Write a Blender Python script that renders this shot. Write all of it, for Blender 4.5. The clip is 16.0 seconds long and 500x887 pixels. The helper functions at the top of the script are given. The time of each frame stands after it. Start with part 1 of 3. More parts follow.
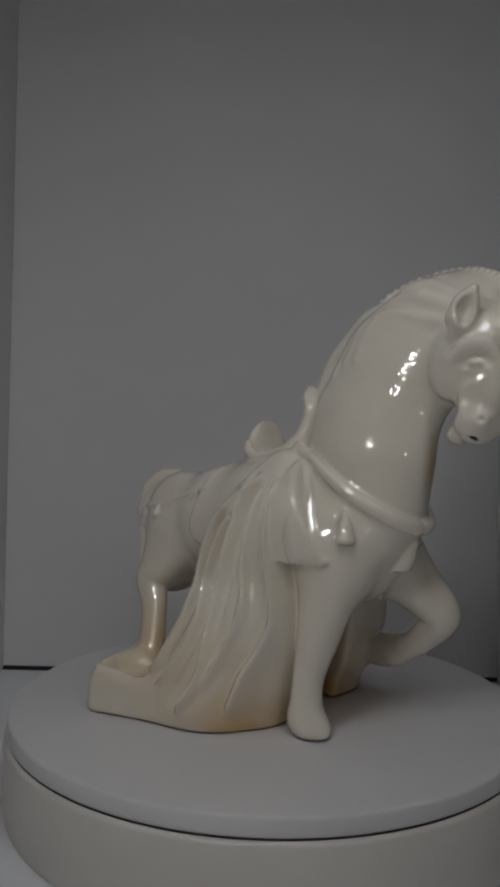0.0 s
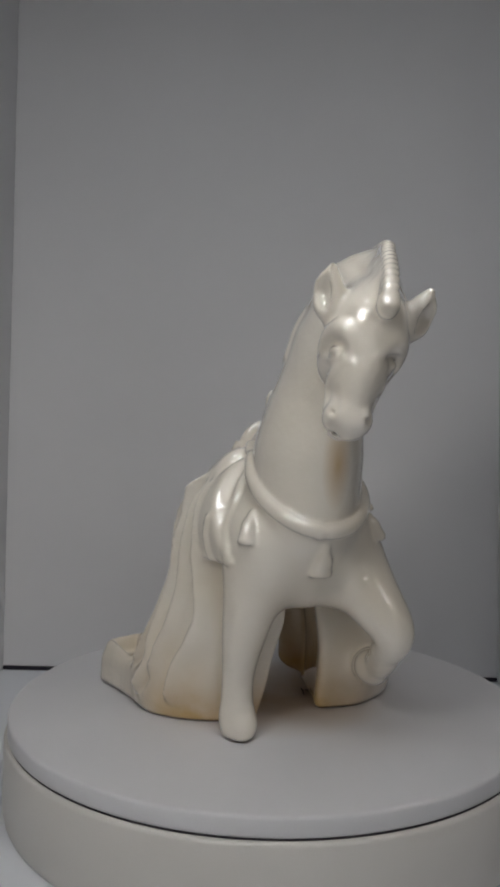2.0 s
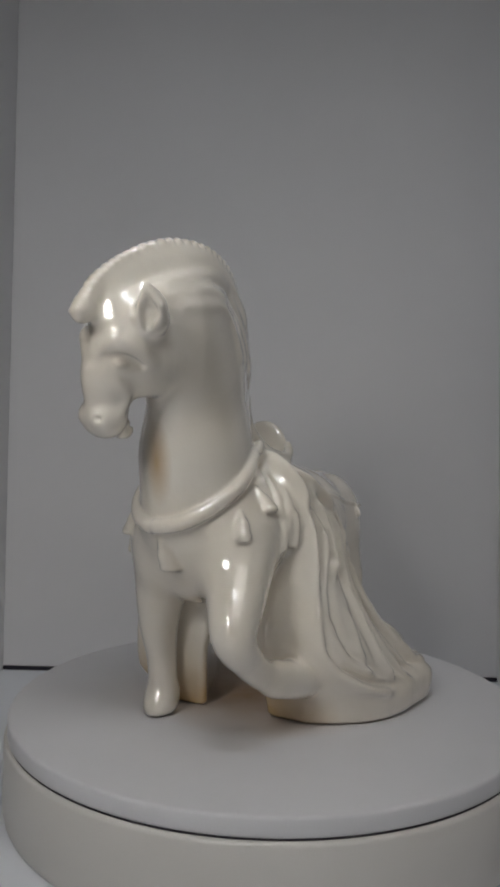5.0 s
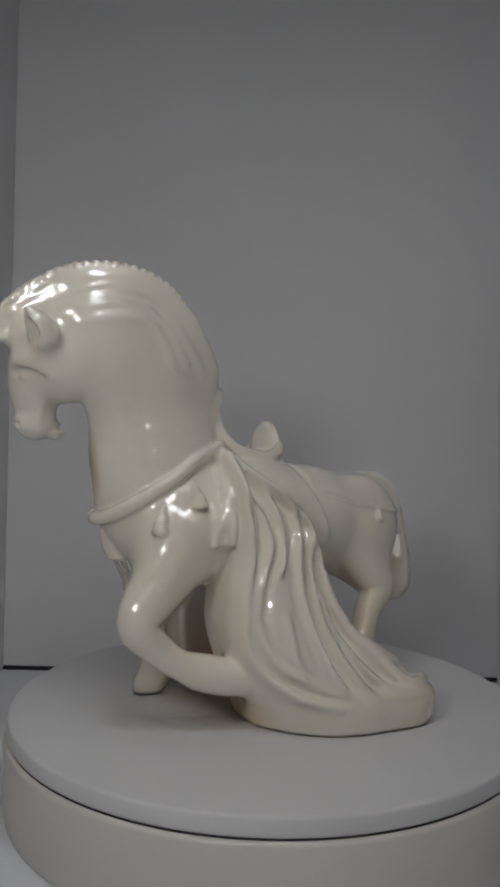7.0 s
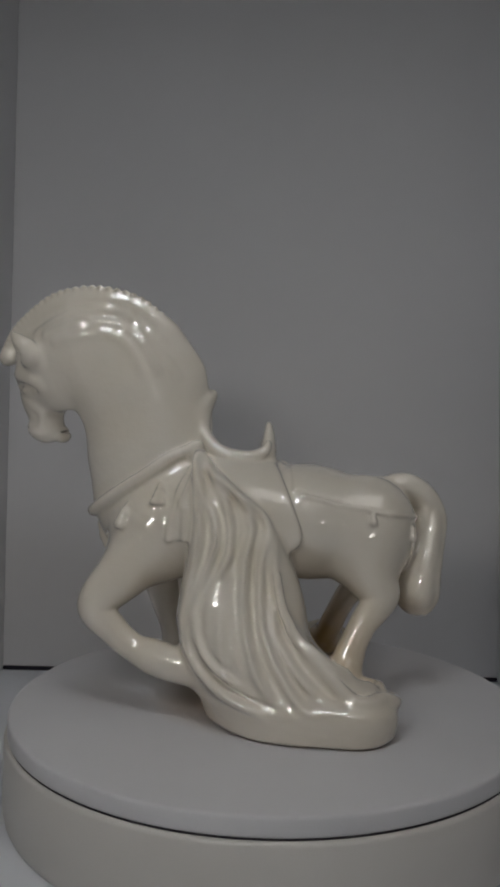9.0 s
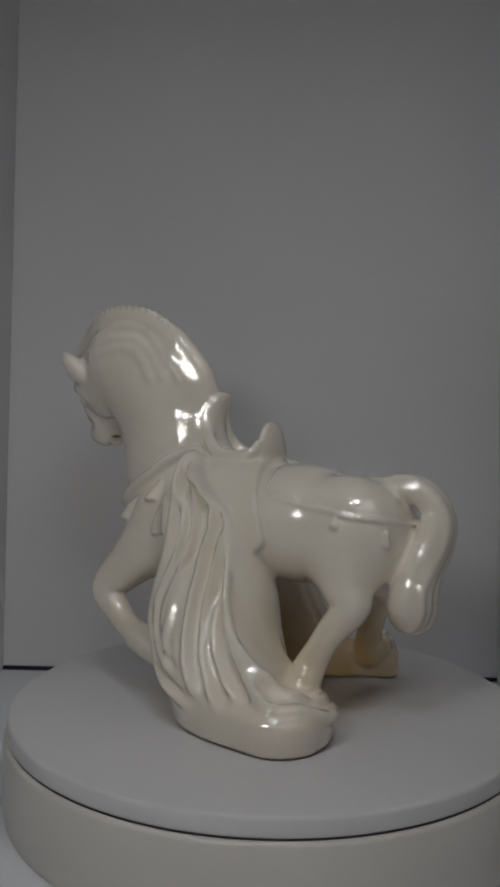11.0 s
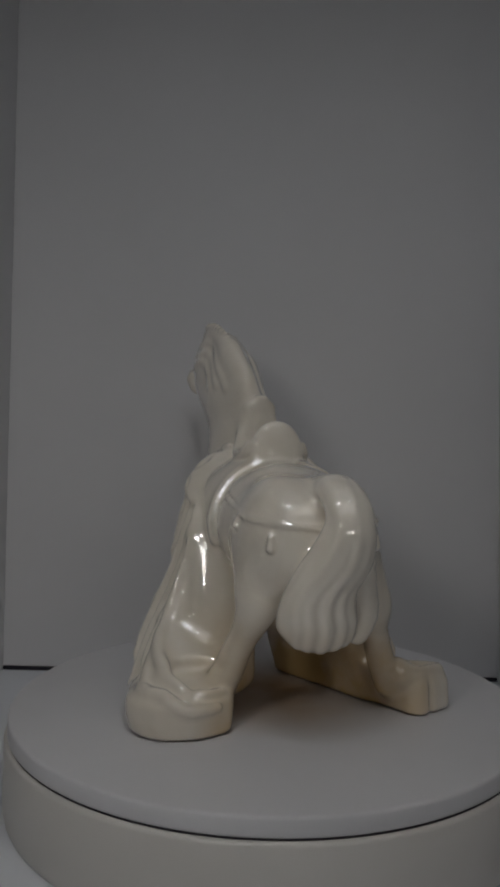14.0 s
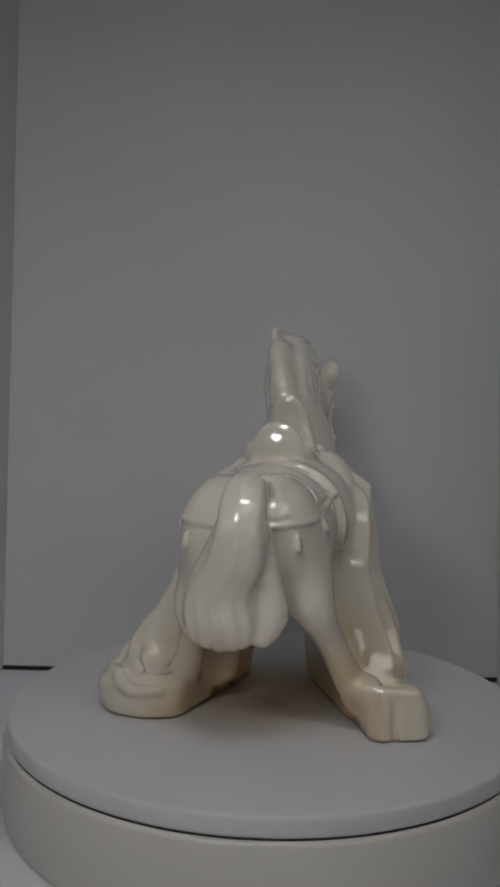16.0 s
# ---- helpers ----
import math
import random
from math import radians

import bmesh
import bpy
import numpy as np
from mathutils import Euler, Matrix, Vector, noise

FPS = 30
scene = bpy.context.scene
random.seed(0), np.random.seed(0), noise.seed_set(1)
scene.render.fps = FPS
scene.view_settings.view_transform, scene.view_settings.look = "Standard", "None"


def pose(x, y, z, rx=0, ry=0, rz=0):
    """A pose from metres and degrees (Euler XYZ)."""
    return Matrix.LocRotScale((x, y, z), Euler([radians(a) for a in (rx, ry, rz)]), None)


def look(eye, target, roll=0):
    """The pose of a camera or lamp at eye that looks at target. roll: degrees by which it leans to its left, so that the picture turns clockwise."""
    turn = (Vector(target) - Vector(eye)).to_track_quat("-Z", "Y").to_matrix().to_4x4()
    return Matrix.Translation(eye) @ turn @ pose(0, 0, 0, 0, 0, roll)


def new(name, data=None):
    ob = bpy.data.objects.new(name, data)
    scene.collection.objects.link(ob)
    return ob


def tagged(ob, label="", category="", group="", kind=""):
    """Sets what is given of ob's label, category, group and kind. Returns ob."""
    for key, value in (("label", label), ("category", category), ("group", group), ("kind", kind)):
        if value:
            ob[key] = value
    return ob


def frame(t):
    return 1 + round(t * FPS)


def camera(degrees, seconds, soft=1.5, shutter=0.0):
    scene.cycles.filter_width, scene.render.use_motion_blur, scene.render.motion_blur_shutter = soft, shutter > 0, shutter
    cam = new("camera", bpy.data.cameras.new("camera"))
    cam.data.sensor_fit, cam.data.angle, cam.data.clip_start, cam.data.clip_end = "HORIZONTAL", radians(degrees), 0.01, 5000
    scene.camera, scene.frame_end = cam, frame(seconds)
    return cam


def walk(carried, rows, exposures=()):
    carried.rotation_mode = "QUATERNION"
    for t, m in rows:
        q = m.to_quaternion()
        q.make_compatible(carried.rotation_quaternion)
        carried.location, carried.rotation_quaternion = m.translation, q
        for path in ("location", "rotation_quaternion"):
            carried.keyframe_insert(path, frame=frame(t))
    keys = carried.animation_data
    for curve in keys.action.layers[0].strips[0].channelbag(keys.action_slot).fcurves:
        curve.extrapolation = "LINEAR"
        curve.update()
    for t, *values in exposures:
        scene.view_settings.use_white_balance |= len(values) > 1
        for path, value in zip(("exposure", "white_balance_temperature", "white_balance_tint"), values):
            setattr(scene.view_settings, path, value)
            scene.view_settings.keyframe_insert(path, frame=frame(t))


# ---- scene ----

TURN = 15.02          # degrees per second, clockwise from above
SIDE_ON = 9.15         # the moment at which the figurine stands side-on
DISC_R = 0.125
TABLE_Z = -0.0425       # table under the turntable; the disc's top is z = 0

# ---------------------------------------------------------------- camera
cam = camera(39.31, 16.0, soft=3.5)
EYE = Vector((0.0, -0.3606, 0.1189))
AHEAD = Vector((-0.029311, 0.999323, 0.022238))
STILL = look(EYE, EYE + AHEAD, 0.933)
walk(cam, [(0.0, STILL), (16.0, STILL)],
     exposures=[(0.0, -0.7), (1.0, -0.6), (1.5, -0.48), (2.0, 0.05), (2.5, 0.3), (3.0, 0.3), (3.5, 0.12), (4.0, 0.05),
                (4.5, 0.03), (7.0, -0.24), (8.0, -0.38), (9.0, -0.47), (11.5, -0.44), (12.5, -0.55), (13.0, -0.48),
                (13.5, -0.5), (14.0, -0.8), (14.5, -0.32), (15.0, 0.05), (15.5, 0.05), (16.0, -0.4)])

# ---------------------------------------------------------------- world and lamps
world = bpy.data.worlds.new("room_air")
scene.world = world
world.use_nodes = True
world.node_tree.nodes["Background"].inputs[0].default_value = (0.80, 0.86, 1.0, 1)
world.node_tree.nodes["Background"].inputs[1].default_value = 0.05


def area_lamp(name, at, to, sx, sy, watts, colour):
    data = bpy.data.lights.new(name, "AREA")
    data.shape, data.size, data.size_y, data.energy, data.color = "RECTANGLE", sx, sy, watts, colour
    ob = new(name, data)
    ob.matrix_world = look(at, to)
    return ob


area_lamp("second_lamp_light", (0.20, -0.46, 0.15), (0.0, 0.0, -0.06), 0.03, 0.03, 0.03, (1.0, 0.95, 0.88))
# broad fill added high behind the camera; no real source stands for it
area_lamp("unseen_fill_light", (0.45, -1.10, 1.55), (-0.03, 0.0, 0.05), 1.2, 0.6, 4.0, (1.0, 0.945, 0.885))
LAMP_AT, LAMP_TO, LAMP_GLOW = Vector((-0.15, -0.34, 0.26)), Vector((-0.03, -0.03, -0.16)), 76.0
PANEL_GLOW = 0.2
STRIP_AT, STRIP_GLOW = Vector((-0.01, -0.22, 0.36)), 40.0


# ---------------------------------------------------------------- materials
def material(name):
    m = bpy.data.materials.new(name)
    m.use_nodes = True
    return m, m.node_tree.nodes, m.node_tree.links, m.node_tree.nodes["Principled BSDF"]


def mottled(name, dark, light, scale, rough, bump=0.0, fine=400.0, coat=0.0, detail=6.0):
    """A surface whose colour drifts between two tones, with fine relief."""
    m, n, l, b = material(name)
    co = n.new("ShaderNodeTexCoord")
    wide = n.new("ShaderNodeTexNoise")
    wide.inputs["Scale"].default_value, wide.inputs["Detail"].default_value = scale, detail
    l.new(co.outputs["Object"], wide.inputs["Vector"])
    ramp = n.new("ShaderNodeValToRGB")
    ramp.color_ramp.elements[0].position, ramp.color_ramp.elements[1].position = 0.3, 0.7
    ramp.color_ramp.elements[0].color, ramp.color_ramp.elements[1].color = (*dark, 1), (*light, 1)
    l.new(wide.outputs["Fac"], ramp.inputs["Fac"])
    l.new(ramp.outputs["Color"], b.inputs["Base Color"])
    b.inputs["Roughness"].default_value = rough
    b.inputs["Coat Weight"].default_value = coat
    if bump:
        grain = n.new("ShaderNodeTexNoise")
        grain.inputs["Scale"].default_value, grain.inputs["Detail"].default_value = fine, 3
        l.new(co.outputs["Object"], grain.inputs["Vector"])
        bp = n.new("ShaderNodeBump")
        bp.inputs["Strength"].default_value, bp.inputs["Distance"].default_value = bump, 0.0005
        l.new(grain.outputs["Fac"], bp.inputs["Height"])
        l.new(bp.outputs["Normal"], b.inputs["Normal"])
    return m


def glaze():
    """Cream ceramic glaze: glossy, slightly uneven, yellower low down, most on the inner sides behind the fore feet."""
    m, n, l, b = material("cream_glaze")
    co = n.new("ShaderNodeTexCoord")
    wide = n.new("ShaderNodeTexNoise")
    wide.inputs["Scale"].default_value, wide.inputs["Detail"].default_value = 22, 4
    l.new(co.outputs["Object"], wide.inputs["Vector"])
    ramp = n.new("ShaderNodeValToRGB")
    ramp.color_ramp.elements[0].position, ramp.color_ramp.elements[1].position = 0.3, 0.72
    ramp.color_ramp.elements[0].color, ramp.color_ramp.elements[1].color = (0.80, 0.735, 0.625, 1), (0.86, 0.815, 0.735, 1)
    l.new(wide.outputs["Fac"], ramp.inputs["Fac"])
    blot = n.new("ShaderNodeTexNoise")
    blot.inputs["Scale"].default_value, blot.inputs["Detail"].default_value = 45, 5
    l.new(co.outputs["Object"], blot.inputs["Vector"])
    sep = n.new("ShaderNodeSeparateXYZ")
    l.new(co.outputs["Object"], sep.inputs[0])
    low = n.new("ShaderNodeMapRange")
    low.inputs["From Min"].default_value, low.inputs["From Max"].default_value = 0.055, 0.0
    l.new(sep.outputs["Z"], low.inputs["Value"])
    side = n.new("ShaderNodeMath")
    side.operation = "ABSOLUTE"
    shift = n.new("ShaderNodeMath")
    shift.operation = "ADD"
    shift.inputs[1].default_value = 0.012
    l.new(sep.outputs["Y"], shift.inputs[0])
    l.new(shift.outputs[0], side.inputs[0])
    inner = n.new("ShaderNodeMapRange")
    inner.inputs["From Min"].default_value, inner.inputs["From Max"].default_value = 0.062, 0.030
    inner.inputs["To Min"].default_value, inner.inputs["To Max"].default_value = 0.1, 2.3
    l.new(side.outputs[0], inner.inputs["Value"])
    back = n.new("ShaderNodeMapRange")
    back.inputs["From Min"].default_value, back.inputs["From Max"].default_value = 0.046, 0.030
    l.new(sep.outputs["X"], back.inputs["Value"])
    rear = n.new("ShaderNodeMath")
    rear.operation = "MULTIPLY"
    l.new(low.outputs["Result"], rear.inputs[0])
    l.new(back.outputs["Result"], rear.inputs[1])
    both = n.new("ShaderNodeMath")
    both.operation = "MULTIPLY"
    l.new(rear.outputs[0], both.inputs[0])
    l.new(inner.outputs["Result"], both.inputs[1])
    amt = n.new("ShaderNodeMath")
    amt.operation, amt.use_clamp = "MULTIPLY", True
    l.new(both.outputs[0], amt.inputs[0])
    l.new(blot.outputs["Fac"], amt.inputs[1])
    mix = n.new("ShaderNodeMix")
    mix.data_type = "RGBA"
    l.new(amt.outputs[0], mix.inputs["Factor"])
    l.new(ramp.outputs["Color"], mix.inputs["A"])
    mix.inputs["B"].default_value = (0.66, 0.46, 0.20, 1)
    # a brown run of glaze down the throat
    off = n.new("ShaderNodeVectorMath")
    off.operation = "SUBTRACT"
    l.new(co.outputs["Object"], off.inputs[0])
    off.inputs[1].default_value = (0.092, -0.002, 0.117)
    scaled = n.new("ShaderNodeVectorMath")
    scaled.operation = "MULTIPLY"
    l.new(off.outputs[0], scaled.inputs[0])
    scaled.inputs[1].default_value = (40, 170, 60)
    span = n.new("ShaderNodeVectorMath")
    span.operation = "LENGTH"
    l.new(scaled.outputs[0], span.inputs[0])
    run = n.new("ShaderNodeMapRange")
    run.inputs["From Min"].default_value, run.inputs["From Max"].default_value = 1.1, 0.1
    run.inputs["To Max"].default_value = 0.75
    l.new(span.outputs["Value"], run.inputs["Value"])
    stain = n.new("ShaderNodeMix")
    stain.data_type = "RGBA"
    l.new(run.outputs["Result"], stain.inputs["Factor"])
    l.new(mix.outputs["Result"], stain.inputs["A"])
    stain.inputs["B"].default_value = (0.52, 0.33, 0.13, 1)
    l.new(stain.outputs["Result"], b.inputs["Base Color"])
    b.inputs["Roughness"].default_value = 0.04
    b.inputs["IOR"].default_value = 1.55
    b.inputs["Coat IOR"].default_value = 1.65
    b.inputs["Coat Weight"].default_value, b.inputs["Coat Roughness"].default_value = 1.0, 0.008
    ripple = n.new("ShaderNodeTexNoise")
    ripple.inputs["Scale"].default_value, ripple.inputs["Detail"].default_value = 230, 2.5
    l.new(co.outputs["Object"], ripple.inputs["Vector"])
    bp = n.new("ShaderNodeBump")
    bp.inputs["Strength"].default_value, bp.inputs["Distance"].default_value = 0.2, 0.0008
    l.new(ripple.outputs["Fac"], bp.inputs["Height"])
    l.new(bp.outputs["Normal"], b.inputs["Normal"])
    l.new(bp.outputs["Normal"], b.inputs["Coat Normal"])
    return m


GLAZE = glaze()
BISQUE = mottled("bare_clay_rim", (0.10, 0.06, 0.035), (0.22, 0.14, 0.08), 120, 0.85)
PAPER = mottled("white_backdrop_paper", (0.69, 0.685, 0.70), (0.74, 0.735, 0.75), 5, 0.75, 0.15, 900)
SIDE_PAPER = mottled("white_side_paper", (0.66, 0.66, 0.67), (0.72, 0.72, 0.73), 6, 0.7, 0.15, 900)
SHEET = mottled("white_table_sheet", (0.72, 0.75, 0.80), (0.78, 0.80, 0.84), 8, 0.5, 0.1, 700)
def disc_plastic():
    """Satin white plastic with brown shade and warm bounce painted in under the figurine."""
    m = mottled("white_turntable_plastic", (0.67, 0.67, 0.695), (0.71, 0.71, 0.735), 14, 0.5, 0.12, 1500)
    n, l, b = m.node_tree.nodes, m.node_tree.links, m.node_tree.nodes["Principled BSDF"]
    clean = b.inputs["Base Color"].links[0].from_socket
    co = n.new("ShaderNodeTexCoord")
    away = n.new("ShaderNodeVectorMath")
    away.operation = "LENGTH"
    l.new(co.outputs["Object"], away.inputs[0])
    # shade and orange bounce between the legs, put into the colour as brown
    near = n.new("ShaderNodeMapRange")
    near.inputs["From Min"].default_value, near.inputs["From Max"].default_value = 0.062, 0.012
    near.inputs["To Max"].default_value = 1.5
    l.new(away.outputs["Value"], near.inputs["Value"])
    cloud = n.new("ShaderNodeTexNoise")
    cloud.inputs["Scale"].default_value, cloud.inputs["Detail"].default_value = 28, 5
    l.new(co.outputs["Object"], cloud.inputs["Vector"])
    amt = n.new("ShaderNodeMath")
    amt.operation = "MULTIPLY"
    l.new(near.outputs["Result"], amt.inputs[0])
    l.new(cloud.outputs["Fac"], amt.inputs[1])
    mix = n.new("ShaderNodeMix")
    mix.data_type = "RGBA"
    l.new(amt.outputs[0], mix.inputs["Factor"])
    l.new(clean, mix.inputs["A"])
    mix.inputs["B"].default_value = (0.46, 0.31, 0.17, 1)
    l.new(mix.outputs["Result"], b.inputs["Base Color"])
    return m


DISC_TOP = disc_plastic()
BASE_PLASTIC = mottled("cream_turntable_base_plastic", (0.66, 0.64, 0.61), (0.70, 0.68, 0.65), 10, 0.4, 0.12, 1500)
GAP = mottled("dark_gap", (0.010, 0.008, 0.016), (0.016, 0.012, 0.024), 40, 0.6)
ROOM = mottled("room_wall_paint", (0.34, 0.33, 0.32), (0.40, 0.39, 0.38), 2, 0.9)
LED, _n, _l, _b = material("led_ring_diffuser")
_b.inputs["Base Color"].default_value = (0.9, 0.9, 0.9, 1)
_b.inputs["Emission Color"].default_value = (1.0, 0.965, 0.92, 1)
_b.inputs["Emission Strength"].default_value = LAMP_GLOW
STRIP, _n, _l, _b = material("led_strip_diffuser")
_b.inputs["Base Color"].default_value = (0.9, 0.9, 0.9, 1)
_b.inputs["Emission Color"].default_value = (0.92, 0.96, 1.0, 1)
_b.inputs["Emission Strength"].default_value = STRIP_GLOW
PANEL, _n, _l, _b = material("led_panel_diffuser")
_b.inputs["Base Color"].default_value = (0.9, 0.9, 0.9, 1)
_b.inputs["Emission Color"].default_value = (0.84, 0.92, 1.0, 1)
_b.inputs["Emission Strength"].default_value = PANEL_GLOW
BLACK_PLASTIC = mottled("black_lamp_housing", (0.012, 0.012, 0.013), (0.02, 0.02, 0.021), 60, 0.5, 0.1, 900)
THREAD = mottled("dark_thread", (0.015, 0.011, 0.009), (0.03, 0.022, 0.018), 200, 0.9)


# ---------------------------------------------------------------- mesh helpers
def mesh_object(name, bm, mat, parent=None, label="", smooth=False):
    me = bpy.data.meshes.new(name)
    bm.to_mesh(me)
    bm.free()
    me.materials.append(mat)
    if smooth:
        me.polygons.foreach_set("use_smooth", [True] * len(me.polygons))
    ob = new(name, me)
    if parent:
        ob.parent = parent
    if label:
        ob["label"] = label
    return ob


def slab(name, lo, hi, mat, bevel=0.0, parent=None, label=""):
    bm = bmesh.new()
    bmesh.ops.create_cube(bm, size=1.0)
    for v in bm.verts:
        v.co = Vector([lo[i] + (v.co[i] + 0.5) * (hi[i] - lo[i]) for i in range(3)])
    if bevel:
        bmesh.ops.bevel(bm, geom=bm.edges[:], offset=bevel, segments=2, affect="EDGES")
    return mesh_object(name, bm, mat, parent, label)


def turned(profile, steps=160):
    """A solid of revolution about z from (radius, height) pairs; radius 0 closes an end."""
    bm = bmesh.new()
    rings = []
    for r, z in profile:
        if r == 0:
            rings.append([bm.verts.new((0, 0, z))])
        else:
            rings.append([bm.verts.new((r * math.cos(2 * math.pi * i / steps), r * math.sin(2 * math.pi * i / steps), z))
                          for i in range(steps)])
    for a, b in zip(rings, rings[1:]):
        for i in range(steps):
            j = (i + 1) % steps
            quad = [a[i % len(a)], b[i % len(b)], b[j % len(b)], a[j % len(a)]]
            bm.faces.new(list(dict.fromkeys(quad)))
    bmesh.ops.recalc_face_normals(bm, faces=bm.faces[:])
    return bm


# ---------------------------------------------------------------- the booth round the turntable
WALL_Y, LEFT_X, RIGHT_X, BOOTH_TOP, FRONT_Y = 0.166, -0.199, 0.170, 0.62, 0.02
tagged(slab("wall_back", (LEFT_X - 0.02, WALL_Y, TABLE_Z + 0.0028), (RIGHT_X + 0.02, WALL_Y + 0.01, BOOTH_TOP), PAPER),
       "plain white paper backdrop wall with soft shading", "backdrop", kind="structure")
tagged(slab("wall_left", (LEFT_X - 0.01, FRONT_Y, TABLE_Z + 0.0005), (LEFT_X, WALL_Y - 0.0005, BOOTH_TOP), SIDE_PAPER),
       "white side panel of the photo booth", "wall", kind="structure")
tagged(slab("wall_right", (RIGHT_X, FRONT_Y, TABLE_Z + 0.0005), (RIGHT_X + 0.01, WALL_Y - 0.0005, BOOTH_TOP), SIDE_PAPER),
       "white side panel of the photo booth", "wall", kind="structure")
# added out of view: keeps high light and bounce off the backdrop's top
tagged(slab("ceiling", (LEFT_X - 0.02, -0.30, BOOTH_TOP + 0.0005), (RIGHT_X + 0.02, WALL_Y + 0.01, BOOTH_TOP + 0.01), ROOM),
       "unseen grey panel added over the booth to dim its upper wall", "ceiling", kind="structure")
tagged(slab("floor", (-1.6, -1.9, TABLE_Z - 0.03), (1.6, WALL_Y - 0.0015, TABLE_Z), SHEET),
       "pale bluish white sheet on the table", "tabletop", kind="structure")
tagged(slab("trim", (LEFT_X - 0.02, WALL_Y - 0.0012, TABLE_Z - 0.03), (RIGHT_X + 0.02, WALL_Y + 0.012, TABLE_Z + 0.0024), GAP),
       "dark slit along the foot of the backdrop", "gap", kind="structure")

tagged(slab("floor_sheet", (LEFT_X + 0.004, -0.28, TABLE_Z + 0.0001), (RIGHT_X - 0.004, 0.1206, TABLE_Z + 0.0009), SHEET),
       "pale bluish white card laid on the table under the turntable", "card", kind="structure")
# the dim room behind the camera
for nm, lo, hi in (("wall_south", (-1.6, -1.9, TABLE_Z), (1.6, -1.8, 1.8)),
                   ("wall_west", (-1.7, -1.9, TABLE_Z), (-1.6, 0.6, 1.8)),
                   ("wall_east", (1.6, -1.9, TABLE_Z), (1.7, 0.6, 1.8)),
                   ("wall_north", (-1.6, 0.5, TABLE_Z), (1.6, 0.6, 1.8)),
                   ("room_ceiling", (-1.7, -1.9, 1.8), (1.7, 0.6, 1.9))):
    tagged(slab(nm, lo, hi, ROOM), "plain grey painted room surface", "wall", kind="structure")

# a small ring lamp beside the camera, whose round reflection shows in the glaze
ring_lamp = tagged(new("ring_lamp"), "small black ring lamp with a glowing white diffuser beside the camera", "lamp")
ring_lamp.matrix_world = look(LAMP_AT, LAMP_TO)
mesh_object("diffuser", turned([(0.027, 0.0), (0.027, -0.0015), (0.033, -0.0015), (0.033, 0.0), (0.027, 0.0)], 48), LED, ring_lamp, "glowing white diffuser ring")
mesh_object("housing", turned([(0.0245, 0.0005), (0.0245, 0.012), (0.0355, 0.012), (0.0355, 0.0005), (0.0245, 0.0005)], 48), BLACK_PLASTIC, ring_lamp, "black plastic ring housing")
foot = (LAMP_AT - LAMP_TO).normalized() * 0.014
stand = slab("stand", (-0.004, -0.004, 0), (0.004, 0.004, 1), BLACK_PLASTIC)
stand.data.transform(Matrix.Translation((LAMP_AT.x + foot.x, LAMP_AT.y + foot.y, TABLE_Z)) @ Matrix.Diagonal((1, 1, LAMP_AT.z - 0.035 - TABLE_Z, 1)))
stand.data.transform(ring_lamp.matrix_world.inverted())
stand.parent = ring_lamp

# the booth's own lamp bar: three short rows of LEDs hung from the top panel
led_bar = tagged(new("led_bar"), "black lamp bar with three glowing white LED rows", "lamp")
led_bar.matrix_world = look(STRIP_AT, (0.0, -0.08, 0.0))
slab("housing", (-0.060, -0.030, 0.0015), (0.060, 0.030, 0.010), BLACK_PLASTIC, 0.001, led_bar, "black metal lamp housing")
for row in (-0.019, 0.0, 0.019):
    slab("led_row", (-0.052, row - 0.0021, 0.0), (0.052, row + 0.0021, 0.0014), STRIP, 0.0, led_bar, "glowing white LED row")
hanger = slab("hanger", (-0.003, -0.003, 0), (0.003, 0.003, 1), BLACK_PLASTIC)
hanger.data.transform(Matrix.Translation((STRIP_AT.x, STRIP_AT.y - 0.004, STRIP_AT.z + 0.008)) @ Matrix.Diagonal((1, 1, BOOTH_TOP - STRIP_AT.z - 0.008, 1)))
hanger.data.transform(led_bar.matrix_world.inverted())
hanger.parent = led_bar

# the booth's flat ceiling light under the top panel
ceiling_lamp = tagged(new("ceiling_lamp"), "flat white glowing light panel under the booth's top", "lamp")
ceiling_lamp.location = (-0.015, -0.16, BOOTH_TOP)
slab("housing", (-0.155, -0.125, -0.010), (0.155, 0.125, 0.0), BLACK_PLASTIC, 0.001, ceiling_lamp, "black metal panel frame")
slab("diffuser", (-0.145, -0.115, -0.0125), (0.145, 0.115, -0.0104), PANEL, 0.0, ceiling_lamp, "glowing cool white diffuser")

# ---------------------------------------------------------------- turntable
turntable = tagged(new("turntable"), "round white plastic display turntable turning slowly on the table", "turntable")
turntable.location = (0, 0, TABLE_Z + 0.0009)
UP = -TABLE_Z - 0.0009 - 0.0082     # height of the drum
base = mesh_object("base", turned([(0, 0.0), (0.1255, 0.0), (0.1262, 0.001), (0.1266, 0.003), (0.1266, UP - 0.0015), (0.1262, UP - 0.0004),
                                   (0.1254, UP), (0.1215, UP), (0, UP)]), BASE_PLASTIC, turntable,
                   "cream plastic drum of the turntable", True)
mesh_object("gap_ring", turned([(0, UP + 0.0001), (0.1246, UP + 0.0001), (0.1246, UP + 0.0009), (0, UP + 0.0009)]), GAP, turntable, "dark gap under the disc", True)
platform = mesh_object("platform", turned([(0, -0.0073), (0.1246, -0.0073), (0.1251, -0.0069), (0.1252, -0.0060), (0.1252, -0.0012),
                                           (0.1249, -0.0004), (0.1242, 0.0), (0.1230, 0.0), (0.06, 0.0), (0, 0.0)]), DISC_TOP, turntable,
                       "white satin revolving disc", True)


